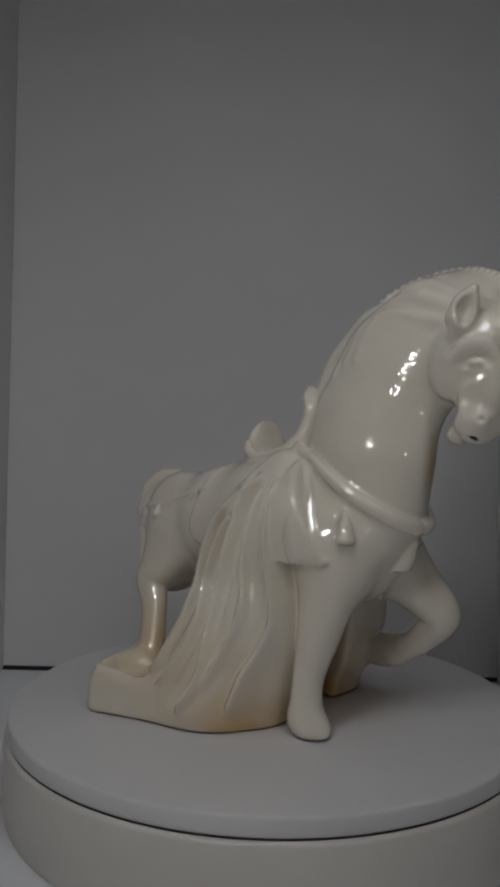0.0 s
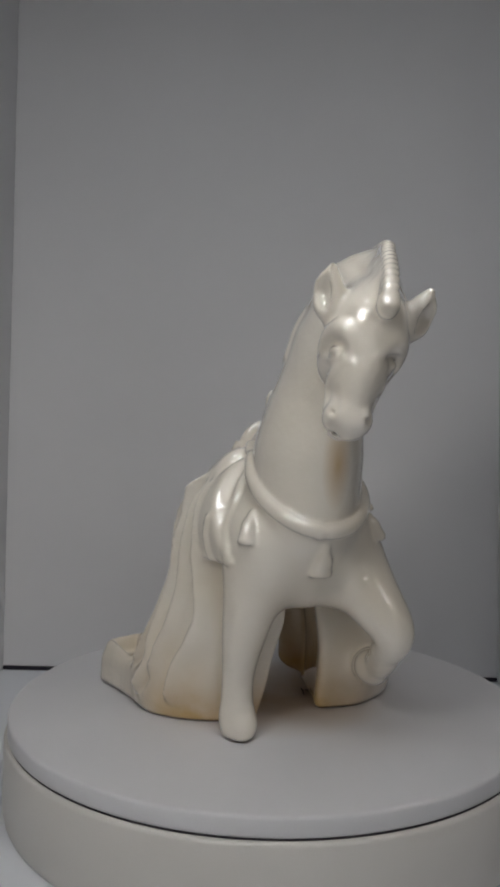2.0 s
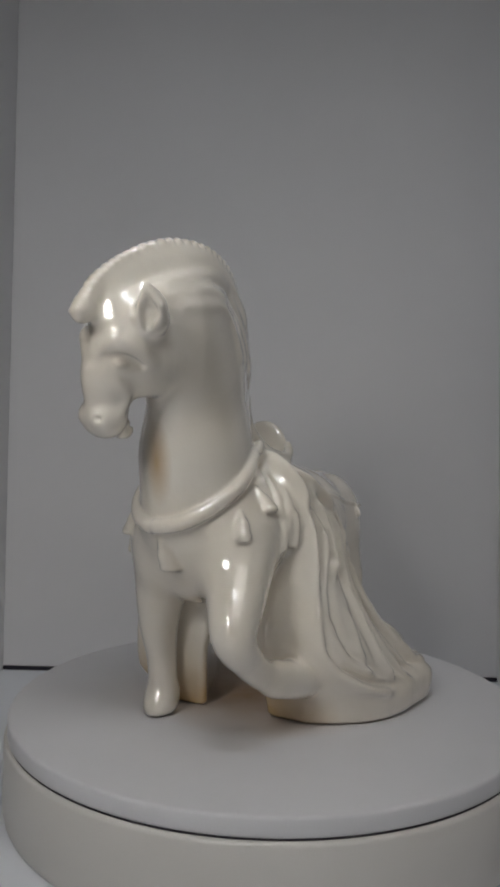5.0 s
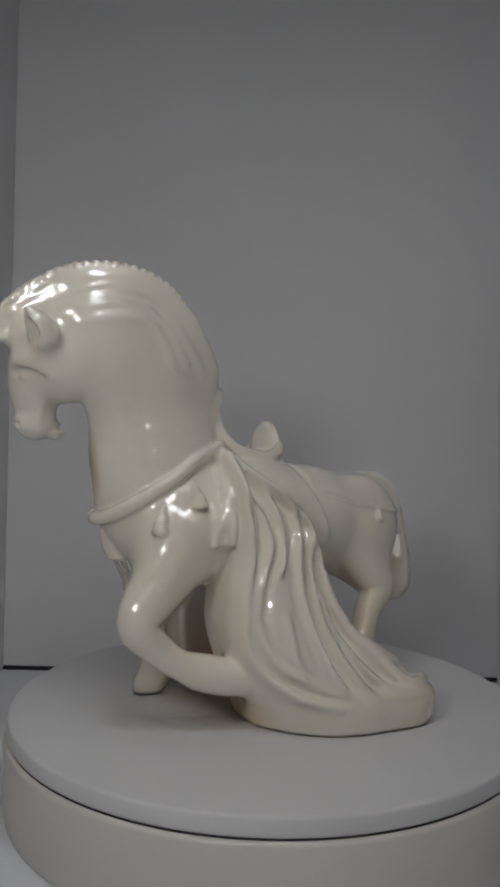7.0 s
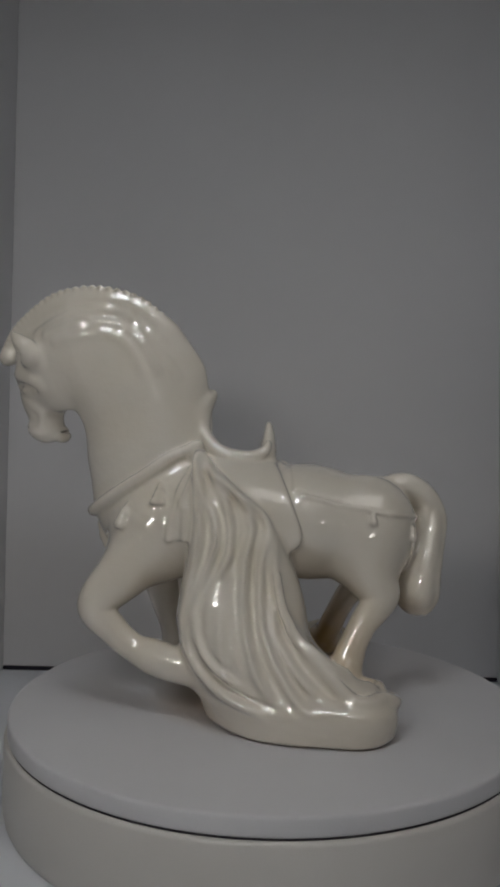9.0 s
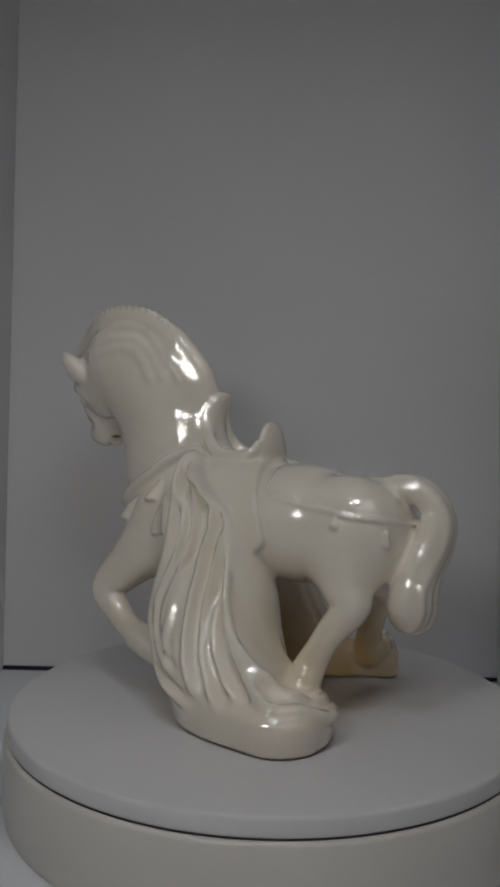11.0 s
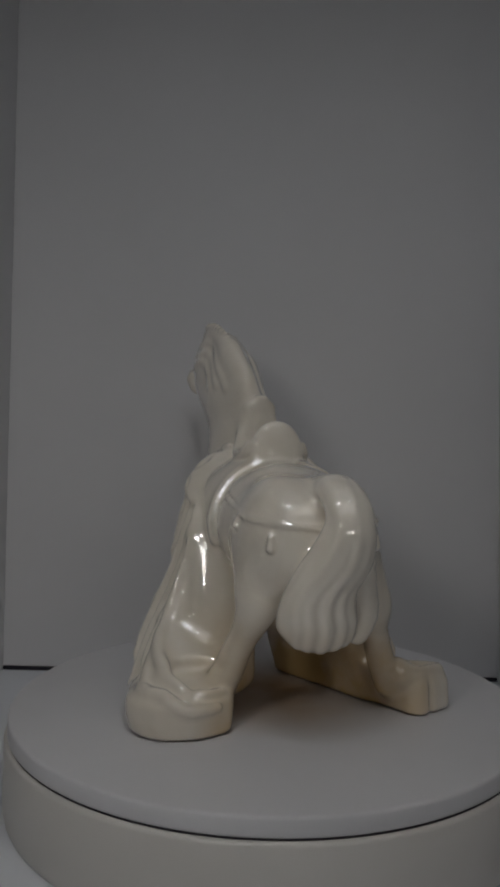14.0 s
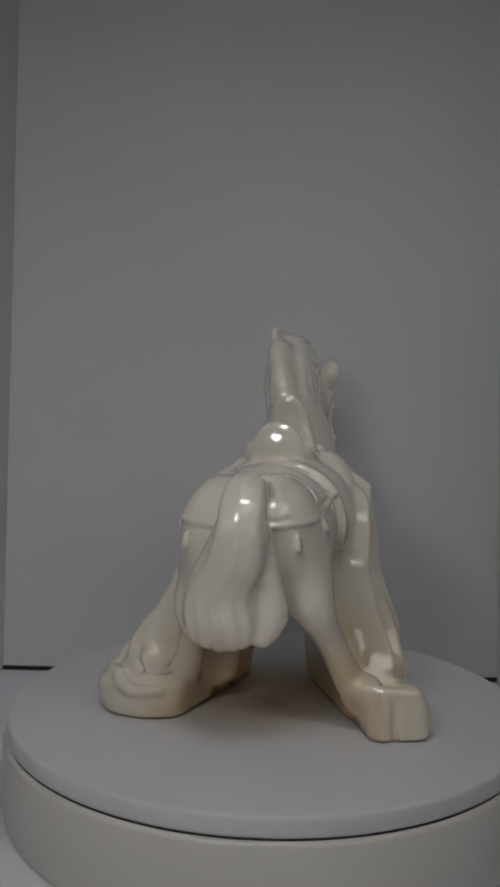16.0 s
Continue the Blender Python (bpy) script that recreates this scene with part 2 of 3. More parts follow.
# ---------------------------------------------------------------- the figurine, modelled in a distance field (millimetres)
# x runs towards the horse's head, y to its own left, z up from the disc.
STEP = 0.85
LO, HI = np.array((-104.0, -88.0, -3.0)), np.array((156.0, 88.0, 216.0))
AX = [np.arange(LO[i], HI[i], STEP, dtype=np.float32) for i in range(3)]
F = np.full([len(a) for a in AX], 60.0, dtype=np.float32)


def window(lo, hi, pad):
    sl = []
    for i in range(3):
        a = int(np.clip(np.searchsorted(AX[i], lo[i] - pad), 0, len(AX[i]) - 2))
        b = int(np.clip(np.searchsorted(AX[i], hi[i] + pad), a + 1, len(AX[i])))
        sl.append(slice(a, b))
    X, Y, Z = np.meshgrid(AX[0][sl[0]], AX[1][sl[1]], AX[2][sl[2]], indexing="ij", sparse=True)
    return tuple(sl), X, Y, Z


def smin(a, b, k):
    h = np.maximum(k - np.abs(a - b), 0) / k
    return np.minimum(a, b) - h * h * k * 0.25


def smax(a, b, k):
    return -smin(-a, -b, k)


def join(sl, d, k):
    F[sl] = smin(F[sl], d, k)


def carve(sl, d, k):
    F[sl] = smax(F[sl], -d, k)


def chain_field(X, Y, Z, pts, wide=1.0, blend=0.0):
    """Distance to a chain of (x, y, z, radius) points joined by tapered rounds; wide stretches it across y."""
    out = None
    for p, q in zip(pts, pts[1:]):
        p, q = np.array(p, float), np.array(q, float)
        ab = q[:3] - p[:3]
        ab2 = ab.copy()
        ab2[1] /= wide
        px, py, pz = X - p[0], (Y - p[1]) / wide, Z - p[2]
        h = np.clip((px * ab2[0] + py * ab2[1] + pz * ab2[2]) / max(float(ab2 @ ab2), 1e-6), 0, 1)
        d = np.sqrt((px - h * ab2[0]) ** 2 + (py - h * ab2[1]) ** 2 + (pz - h * ab2[2]) ** 2) - (p[3] + h * (q[3] - p[3]))
        if wide < 1:
            d = d * (0.5 + 0.5 * wide)
        out = d if out is None else (smin(out, d, blend) if blend else np.minimum(out, d))
    return out


def limb(pts, k=4.0, wide=1.0, blend=4.0, cut=False):
    arr = np.array(pts, float)
    r = arr[:, 3].max() * max(1.0, wide)
    sl, X, Y, Z = window(arr[:, :3].min(0) - r, arr[:, :3].max(0) + r, k + 4)
    d = chain_field(X, Y, Z, pts, wide, blend)
    (carve if cut else join)(sl, d, k)


def egg(c, r, k=4.0, turn=(0, 0, 0), cut=False):
    """An ellipsoid at c with half-axes r, turned by Euler degrees."""
    m = np.array(Euler([radians(a) for a in turn]).to_matrix())
    big = max(r)
    sl, X, Y, Z = window(np.array(c) - big, np.array(c) + big, k + 3)
    x, y, z = X - c[0], Y - c[1], Z - c[2]
    u = m[0, 0] * x + m[1, 0] * y + m[2, 0] * z
    v = m[0, 1] * x + m[1, 1] * y + m[2, 1] * z
    w = m[0, 2] * x + m[1, 2] * y + m[2, 2] * z
    k0 = np.sqrt((u / r[0]) ** 2 + (v / r[1]) ** 2 + (w / r[2]) ** 2)
    k1 = np.sqrt((u / r[0] ** 2) ** 2 + (v / r[1] ** 2) ** 2 + (w / r[2] ** 2) ** 2) + 1e-6
    (carve if cut else join)(sl, k0 * (k0 - 1) / k1, k)


def mirror(pts, mid):
    """The same chain on the other flank, mirrored about the plane y = mid."""
    return [(p[0], 2 * mid - p[1], *p[2:]) for p in pts]


def smooth_line(pts, n):
    """n points along a Catmull-Rom curve through the given (x, y, z, r) points."""
    p = np.array([pts[0], *pts, pts[-1]], float)
    out = []
    for s in np.linspace(0, len(pts) - 1 - 1e-6, n):
        i, f = int(s), s - int(s)
        a, b, c, d = p[i], p[i + 1], p[i + 2], p[i + 3]
        out.append(tuple(0.5 * (2 * b + (c - a) * f + (2 * a - 5 * b + 4 * c - d) * f * f + (3 * b - a - 3 * c + d) * f ** 3)))
    return out


MID = -3.6             # the figurine's own middle plane
BARREL = [(-49, -2, 85, 25.5), (-20, -3, 87, 27.5), (15, MID, 89, 28.5), (40, MID, 88, 28), (54, MID, 87, 25.5)]


def seat(pts, lift):
    """Move chain points on to the surface as it stands, lifted off it by so many millimetres."""
    out = []
    for p in pts:
        q = np.array(p[:3], float)
        for _ in range(6):
            i = np.clip(((q - LO) / STEP).round().astype(int), 2, np.array(F.shape) - 3)
            x, y, z = i
            g = np.array([F[x + 2, y, z] - F[x - 2, y, z], F[x, y + 2, z] - F[x, y - 2, z], F[x, y, z + 2] - F[x, y, z - 2]], float)
            g /= np.linalg.norm(g) + 1e-6
            gap = F[x, y, z] + g @ (q - (LO + i * STEP)) - lift
            q = q - g * float(np.clip(gap, -6, 6)) * 0.8
        out.append((*q, p[3]))
    return out


def body():
    limb(BARREL, 8, 1.16, 8)
    egg((-48, 12, 83), (22, 15, 27), 8)
    egg((-48, -18, 83), (22, 15, 27), 8)
    egg((58, 10, 79), (20, 15, 23), 8)
    egg((58, -18, 79), (20, 15, 23), 8)
    egg((56, MID, 74), (20, 17, 19), 6)


HEAD = Matrix.Translation((116, -1, 166)) @ pose(0, 0, 0, -13, 0, -14)


def on_head(*pts):
    """Chain points given in the head's own space: forward, left, up from the skull's middle."""
    return [(*(HEAD @ Vector(p[:3])), *p[3:]) for p in pts]


def head_egg(c, r, k=3.0, turn=(0, 0, 0), cut=False):
    egg(tuple(HEAD @ Vector(c)), r, k, (turn[0] - 13, turn[1], turn[2] - 14), cut)


def neck_and_head():
    limb([(60, MID, 98, 29), (63, MID, 118, 28.5)], 8, 0.78, 4)
    limb([(58, MID, 104, 29), (63, -2, 134, 28), (74, 3, 158, 27), (91, 6.5, 172.5, 25), (106, 4, 168, 19)], 10, 0.57, 8)
    limb([(42, 0, 138, 9), (46, 4, 160, 10), (58, 8, 178, 11)], 8, 0.6, 6)
    crest = smooth_line([(35, -2, 152, 2.2), (42, 4, 170.5, 2.4), (54, 9.5, 185.5, 2.5), (69, 13.5, 196.2, 2.6), (88, 14.5, 200, 2.7), (107, 10.5, 197.8, 2.9),
                         (121.5, 4, 190, 3.2), (132, -0.5, 180, 3.4), (137.5, -3.5, 168.5, 3.6)], 40)
    limb([(p[0] * 0.96 + 78 * 0.04, p[1], p[2] * 0.96 + 150 * 0.04 - 1, p[3] + 1.0) for p in crest[:-6]], 8, 0.75, 0)
    limb([(*p[:3], p[3] - 0.2) for p in crest], 1.6, 0.85, 0)
    for p in crest[3:]:
        ln = math.hypot(p[0] - 84, p[2] - 150)
        egg((p[0] + (p[0] - 84) / ln * 1.9, p[1], p[2] + (p[2] - 150) / ln * 1.9), (2.1, p[3] * 0.9, 2.1), 0.3)
    egg((136.4, -3.0, 170.5), (3.6, 3.9, 5), 1.2)
    # locks lying along both sides of the neck
    for k, drop in enumerate((9, 15.5, 22)):
        for side in (1, -1):
            lock = []
            for n, p in enumerate(crest[3 + 2 * k:32 - k]):
                inx, inz = 80 - p[0], 148 - p[2]
                ln = math.hypot(inx, inz)
                d = drop + 1.5 * math.sin(n * 0.35 + k)
                lock.append((p[0] + inx / ln * d, p[1] + side * 13, p[2] + inz / ln * d, 1.9))
            limb(seat(lock, -1.55), 3.4, 1.0, 0)
    # head
    limb(on_head((0, 0, 0, 15.5), (2.5, 0, -16, 10.8), (2.5, 0, -32, 7.6)), 6, 0.86, 4)
    head_egg((-9, 5, -9), (12, 9.5, 14), 5)
    head_egg((-9, -5, -9), (12, 9.5, 14), 5)
    head_egg((7, 0, -15), (7, 6, 15), 5)
    head_egg((3.5, 0, -34), (7.5, 8.3, 6.2), 5)
    head_egg((-5.5, 0, -37), (4.2, 5, 4.2), 2.5)
    limb(on_head((-10, 0, -34.8, 0.7), (5, 0, -38.6, 0.9)), 1.2, 5.0, cut=True)
    for s in (1, -1):
        head_egg((8, 5 * s, -33), (3, 2.2, 2.4), 4)
        head_egg((10.2, 6.2 * s, -33.0), (1.3, 1.0, 1.0), 1.2, cut=True)
        # heavy brow sweeping back over the eye, and the curved cheek ridges below
        limb(smooth_line(on_head((12.5, 4 * s, -9, 1.2), (11.5, 7.5 * s, -5.5, 2.2), (8.5, 10.4 * s, -4, 3.0), (2, 13 * s, -6, 2.5), (-3, 13.5 * s, -9.5, 1.3)), 16), 4.5, 1, 0)
        limb(smooth_line(on_head((12.5, 8 * s, -10.6, 1.0), (6.5, 12 * s, -9.4, 1.3), (0, 13.4 * s, -11.5, 1.0)), 12), 1.2, 1, 0, cut=True)
        head_egg((6.5, 10.0 * s, -12.0), (3.4, 2.1, 1.9), 1.0)
        limb(smooth_line(on_head((11, 7.4 * s, -13.4, 0.4), (6, 10.2 * s, -14.8, 0.6), (0, 11.4 * s, -13.5, 0.4)), 12), 1.6, 1, 0)
        limb(smooth_line(on_head((11, 5 * s, -15, 0.6), (6, 8 * s, -19, 1.1), (1, 8.4 * s, -24, 1.2), (2, 7.4 * s, -31, 0.8)), 16), 2.8, 1, 0)
        # ear with a hollow in front
        limb(on_head((-2, 11 * s, 1, 5.0), (0, 15 * s, 6, 5.4), (3, 17 * s, 11, 4.2), (6.5, 17.6 * s, 16.5, 1.6)), 2.5)
        limb(on_head((4, 17.5 * s, 3, 1.8), (5.5, 19.5 * s, 7.5, 2.8), (7.5, 19.6 * s, 12, 1.6)), 1.0, cut=True)


def legs():
    # near fore leg, lifted and folded, its shin sinking into the foot of the drape
    limb(smooth_line([(56, 14, 82, 18), (70, 22, 64, 13), (82, 28, 49.5, 9.0), (74, 29.5, 38.5, 7.0), (63, 31.5, 30, 6.3), (51, 33.5, 25.5, 6.2), (36, 38, 23, 5)], 80), 8, 1, 0)
    # off fore leg, straight to the disc
    limb(smooth_line([(57, -20, 82, 18), (57, -25, 60, 12.4), (55, -28, 43, 9.2), (51, -29, 26, 7.0), (50, -29, 13, 7.0), (52, -28.7, 6.5, 6.6)], 70), 6, 1, 0)
    limb([(48, -29, 7, 6.6), (52.5, -28.5, 4.5, 6.2), (57, -28, 3.2, 4)], 5)
    # hind legs standing on the trailing cloth
    limb(smooth_line([(-45, 10, 78, 20), (-50, 18, 62, 12.6), (-53, 22, 53, 8.8), (-44, 25, 40, 6.6), (-36, 30, 24, 6.8), (-33, 35, 14, 7.6)], 70), 5, 1, 0)
    limb(smooth_line([(-45, -18, 78, 20), (-50, -28, 62, 12.6), (-53, -33, 54, 8.8), (-45, -38, 41, 6.6), (-38, -45, 24, 6.8), (-36, -50, 14, 7.6)], 70), 5, 1, 0)


def tail():
    limb(smooth_line([(-54, -5, 100, 4.5), (-62, -6, 104.5, 4.8), (-72, -7, 106, 5.2), (-81, -8, 100, 5.8), (-84.5, -8, 90, 6.2), (-82, -7, 76, 6.2)], 16), 3, 1.4, 3)
    limb(smooth_line([(-84, -7, 88, 5.6), (-80.5, -1, 75, 7.0), (-77, 2, 63, 8.4), (-75, 2, 53, 9.4), (-75, 1, 49, 7.5)], 14), 5, 1.65, 3)
    # an under-lock showing past the edge, and long waving strands
    limb(smooth_line([(-79, -16, 92, 2.2), (-80, -17, 82, 3.0), (-76, -18, 68, 4.2), (-74, -19, 56, 5), (-76, -15, 47, 4)], 10), 0.8, 1.2, 2)
    for v, r in ((-0.95, 1.7), (-0.5, 1.4), (0.0, 1.9), (0.5, 1.4), (0.95, 1.8)):
        strand = smooth_line([(-56, -6 + 5 * v, 107, r), (-72, -7 + 7 * v, 112, r), (-91, -8 + 8 * v, 94, r), (-89, -7 + 10 * v, 79, r),
                              (-86, 2 + 13 * v, 63, r), (-86, 1 + 14.5 * v, 51, r), (-79, 2 + 12 * v, 42, r * 0.7)], 30)
        limb(seat(strand, -0.9), 2.6, 1, 0)


def eased(z, zs, vs, soft=9.0):
    """Values at heights z along a polyline whose corners are rounded off."""
    t = np.arange(-20.0, 150.0, 0.5)
    raw = np.interp(t, zs, vs)
    n = int(soft / 0.5)
    kernel = np.hanning(2 * n + 3)[1:-1]
    even = np.convolve(np.pad(raw, n, "edge"), kernel / kernel.sum(), "valid")
    return np.interp(z, t, even)


# fold crests of the cloth: (height, x) pairs from top to bottom, then width and proudness
FOLDS_LEFT = (([(122, 39), (106, 36), (90, 34), (73, 35), (59, 38.5), (46, 40.5), (35, 39), (26, 33), (19, 24), (15, 15), (12, 5)], 2.6, 3.6),
              ([(116, 35), (103, 33), (91, 27), (81, 25), (71, 29), (61, 33), (50, 35.5), (41, 34.5), (33, 31), (28, 25), (22, 16)], 2.0, 2.6),
              ([(114, 31), (101, 22), (88, 19), (75, 20), (66, 24)], 1.9, 2.6),
              ([(113, 27), (106, 20), (96, 11), (86, 9), (74, 12), (57, 13), (42, 11.5), (29, 8), (18, 1)], 2.1, 2.8),
              ([(52, 23), (35, 23), (25, 19)], 2.0, 1.2),
              ([(84, 3), (71, 5), (57, 5.5), (46, 4.5), (33, 0), (20, -8), (14, -14)], 2.0, 2.6),
              ([(55, 1), (42, -1), (33, -6), (25, -13), (18, -22)], 1.9, 2.4),
              ([(116, 31), (106, 20), (98, 8), (91, 2), (79, -1), (67, -2), (53, -5), (42, -11), (31, -20), (23, -29), (17, -40)], 2.5, 3.4))
FOLDS_RIGHT = (([(112, 41), (103, 40), (86, 41), (72, 42), (57, 45), (49, 45), (37, 41), (28, 36), (16, 32), (8, 29)], 2.3, 3.8),
               ([(112, 36), (95, 33), (75, 31), (58, 33), (44, 32), (30, 25), (20, 20)], 2.0, 3.0),
               ([(112, 32), (95, 24), (75, 20), (50, 19), (31, 20), (18, 15), (9, 9)], 2.0, 3.8),
               ([(110, 30), (88, 16), (66, 8), (48, 10), (36, 7), (26, 2), (17, -5)], 1.9, 3.6),
               ([(108, 26), (90, 9), (72, 2), (55, -1), (39, -6), (26, -11), (17, -18)], 2.2, 3.8))


def drape(side):
    """One half of the long cloth that falls from the saddle, spreads and trails behind on the disc."""
    left = side > 0
    sl, X, Y, Z = window((-60, 4 if left else -90, -2), (60, 86 if left else -10, 128), 4)
    y = Y * side
    zz = np.array((0, 9, 37, 63, 80, 100, 115, 126), float)
    if left:
        xf = eased(Z, (0, 8, 18, 35, 46, 60, 75, 96, 126), (30, 32, 37, 42, 44, 42, 39, 39, 38), 5)
        xr = eased(Z, (0, 8, 14, 23, 31, 42, 53, 67, 79, 91, 98, 106, 116, 126), (-50, -50, -46, -33, -23, -14, -8, -5, -4, 0, 6, 17, 28, 34), 5)
        yo = eased(Z, zz, (69, 70, 60, 48, 43, 36, 29.5, 20.5))
        yi = eased(Z, (0, 30, 60), (21, 21, 17)) - X * 0.2
    else:
        xf = eased(Z, (0, 18, 44, 58, 75, 96, 126), (35, 41, 46, 47, 45, 43, 38), 6)
        xr = eased(Z, (0, 6, 11, 21, 42, 76, 90, 105, 116, 126), (-26, -26, -24, -20, -10, -2, 4, 14, 24, 30))
        yo = eased(Z, zz, (66, 68, 61.5, 52, 50, 45.5, 38, 27))
        yi = eased(Z, (0, 30, 60), (31, 30, 24)) - X * 0.48
    u = (X - xr) / np.maximum(xf - xr, 5)
    uc = np.clip(u, 0, 1)
    edge = eased(Z, (0, 20, 60, 100, 126), (26, 20, 9, 3, 1))
    yo = yo - edge * np.abs(2 * uc - 0.8) ** 3 / 1.3 - eased(Z, (0, 18, 42, 66, 100), (0, 0, 5, 5, 0)) * (1 - uc) ** 2
    for line, w, h in (FOLDS_LEFT if left else FOLDS_RIGHT):
        zs, xs = [p[0] for p in line][::-1], [p[1] for p in line][::-1]
        mid = eased(Z, zs, xs, 4)
        lean = (eased(Z + 1, zs, xs, 4) - eased(Z - 1, zs, xs, 4)) / 2
        off = (X - mid) / np.sqrt(1 + lean ** 2) / w
        fade = np.clip((Z - zs[0]) / 7 + 0.3, 0, 1) * np.clip((zs[-1] - Z) / 7 + 0.4, 0, 1)
        yo = yo + 1.2 * h * fade * (np.exp(-off ** 2) - 0.5 * np.exp(-((off + 1.9) / 0.9) ** 2) - 0.25 * np.exp(-((off - 1.9) / 0.9) ** 2))
    d = smax((y - yo) * 0.72, (X - xf) * 0.9, 3)
    d = smax(d, (xr - X) * 0.7, 4)
    d = smax(d, (yi - y) * 0.9, 4)
    d = smax(d, Z - 125, 6)
    join(sl, d, 1.6)


def curl():
    """The cloth's inner wall, and ropes of cloth that curl round its trailing end."""
    limb(smooth_line([(54, 32.8, 26.5, 5.8), (42, 37, 23.5, 6.4), (24, 42, 21, 4)], 40), 8, 1, 0)
    # inner wall behind the rolled back edge
    limb(smooth_line([(3, 26, 80, 8), (-7, 26, 56, 8), (-10, 28, 36, 9), (-15, 33, 15, 11)], 40), 3, 2.0, 0)
    # the rolled edge thickens into the trailing end
    limb(smooth_line([(-16, 56, 34, 2), (-27, 58, 24, 5), (-38, 56, 14, 7.5)], 40), 5, 1, 0)
    egg((-37, 44, 25), (9, 15, 5.5), 4, cut=True)
    limb([(-38, 28, 28, 5.8), (-36, 31, 22, 6), (-33, 36, 13, 7)], 3, 1, 4)
    for line in ([(-16, 62, 40, 0.6), (-26, 67, 29, 2.2), (-36, 68, 20, 2.8), (-46, 62, 14, 2.8), (-53, 50, 12, 2.4), (-52, 38, 13, 1.6)],
                 [(-4, 47, 67, 1.2), (-7, 52, 53, 2.0), (-13, 56, 42, 2.4), (-22, 59, 31, 2.8), (-34, 58, 23, 3.0), (-44, 52, 19, 2.8), (-49, 43, 18, 2.4), (-46, 34, 19, 1.4)]):
        limb(seat(smooth_line([(*p[:3], p[3]) for p in line], 36), 0.1), 2.4, 1, 0)


def trailing_base(side):
    """The solid foot of the cloth: a low block with a rolled rim behind the hind hoof."""
    left = side > 0
    c = (-26, 50) if left else (-22, -60)
    a = radians(-12 if left else 22)
    half = (26, 20) if left else (26, 13.5)
    r = 17 if left else 6.5
    sl, X, Y, Z = window((-60, min(c[1] * 2, 0) - 5, -1), (20, max(c[1] * 2, 0) + 5, 40), 0)
    x, y = X - c[0], Y - c[1]
    u, v = x * math.cos(a) + y * math.sin(a), -x * math.sin(a) + y * math.cos(a)
    qx, qy = np.abs(u) - half[0] + r, np.abs(v) - half[1] + r
    flat = np.sqrt(np.maximum(qx, 0) ** 2 + np.maximum(qy, 0) ** 2) + np.minimum(np.maximum(qx, qy), 0) - r
    # the wall leans out a little towards the bottom
    flat = flat - 2.5 * np.sin(np.clip(Z / 22, 0, 1) * math.pi) if left else flat + Z * 0.04
    join(sl, smax(flat, Z - 14, 3), 7)
    rim = smax(np.abs(flat + 4) - 3.2, Z - (np.interp(X, (-50, -30, 0), (18, 19, 14)) if left else np.interp(X, (-50, -30, 0), (24, 21, 14))), 7)
    join(sl, smax(rim, X + 4, 6), 4)
    if not left:
        egg((-38, -53, 18), (10, 8, 7), 3)
        limb([(-47.5, -66.5, 28, 1.5), (-47.8, -67, 0, 1.5)], 1.5, cut=True)


def bell(x, y, z, big):
    """A small flat-bottomed bell that hangs against the chest."""
    top, mid, low = seat([(x, y, z + 6 * big, 1), (x, y, z, 1), (x, y, z - 6 * big, 1)], 0.2)
    pts = [(*top[:3], 1.2 * big), (*mid[:3], 2.6 * big), (*low[:3], 4.0 * big)]
    arr = np.array(pts)
    sl, X, Y, Z = window(arr[:, :3].min(0) - 6, arr[:, :3].max(0) + 6, 2)
    join(sl, smax(chain_field(X, Y, Z, pts, 1.0, 2), z - 6.5 * big - Z, 1.2), 1.2)


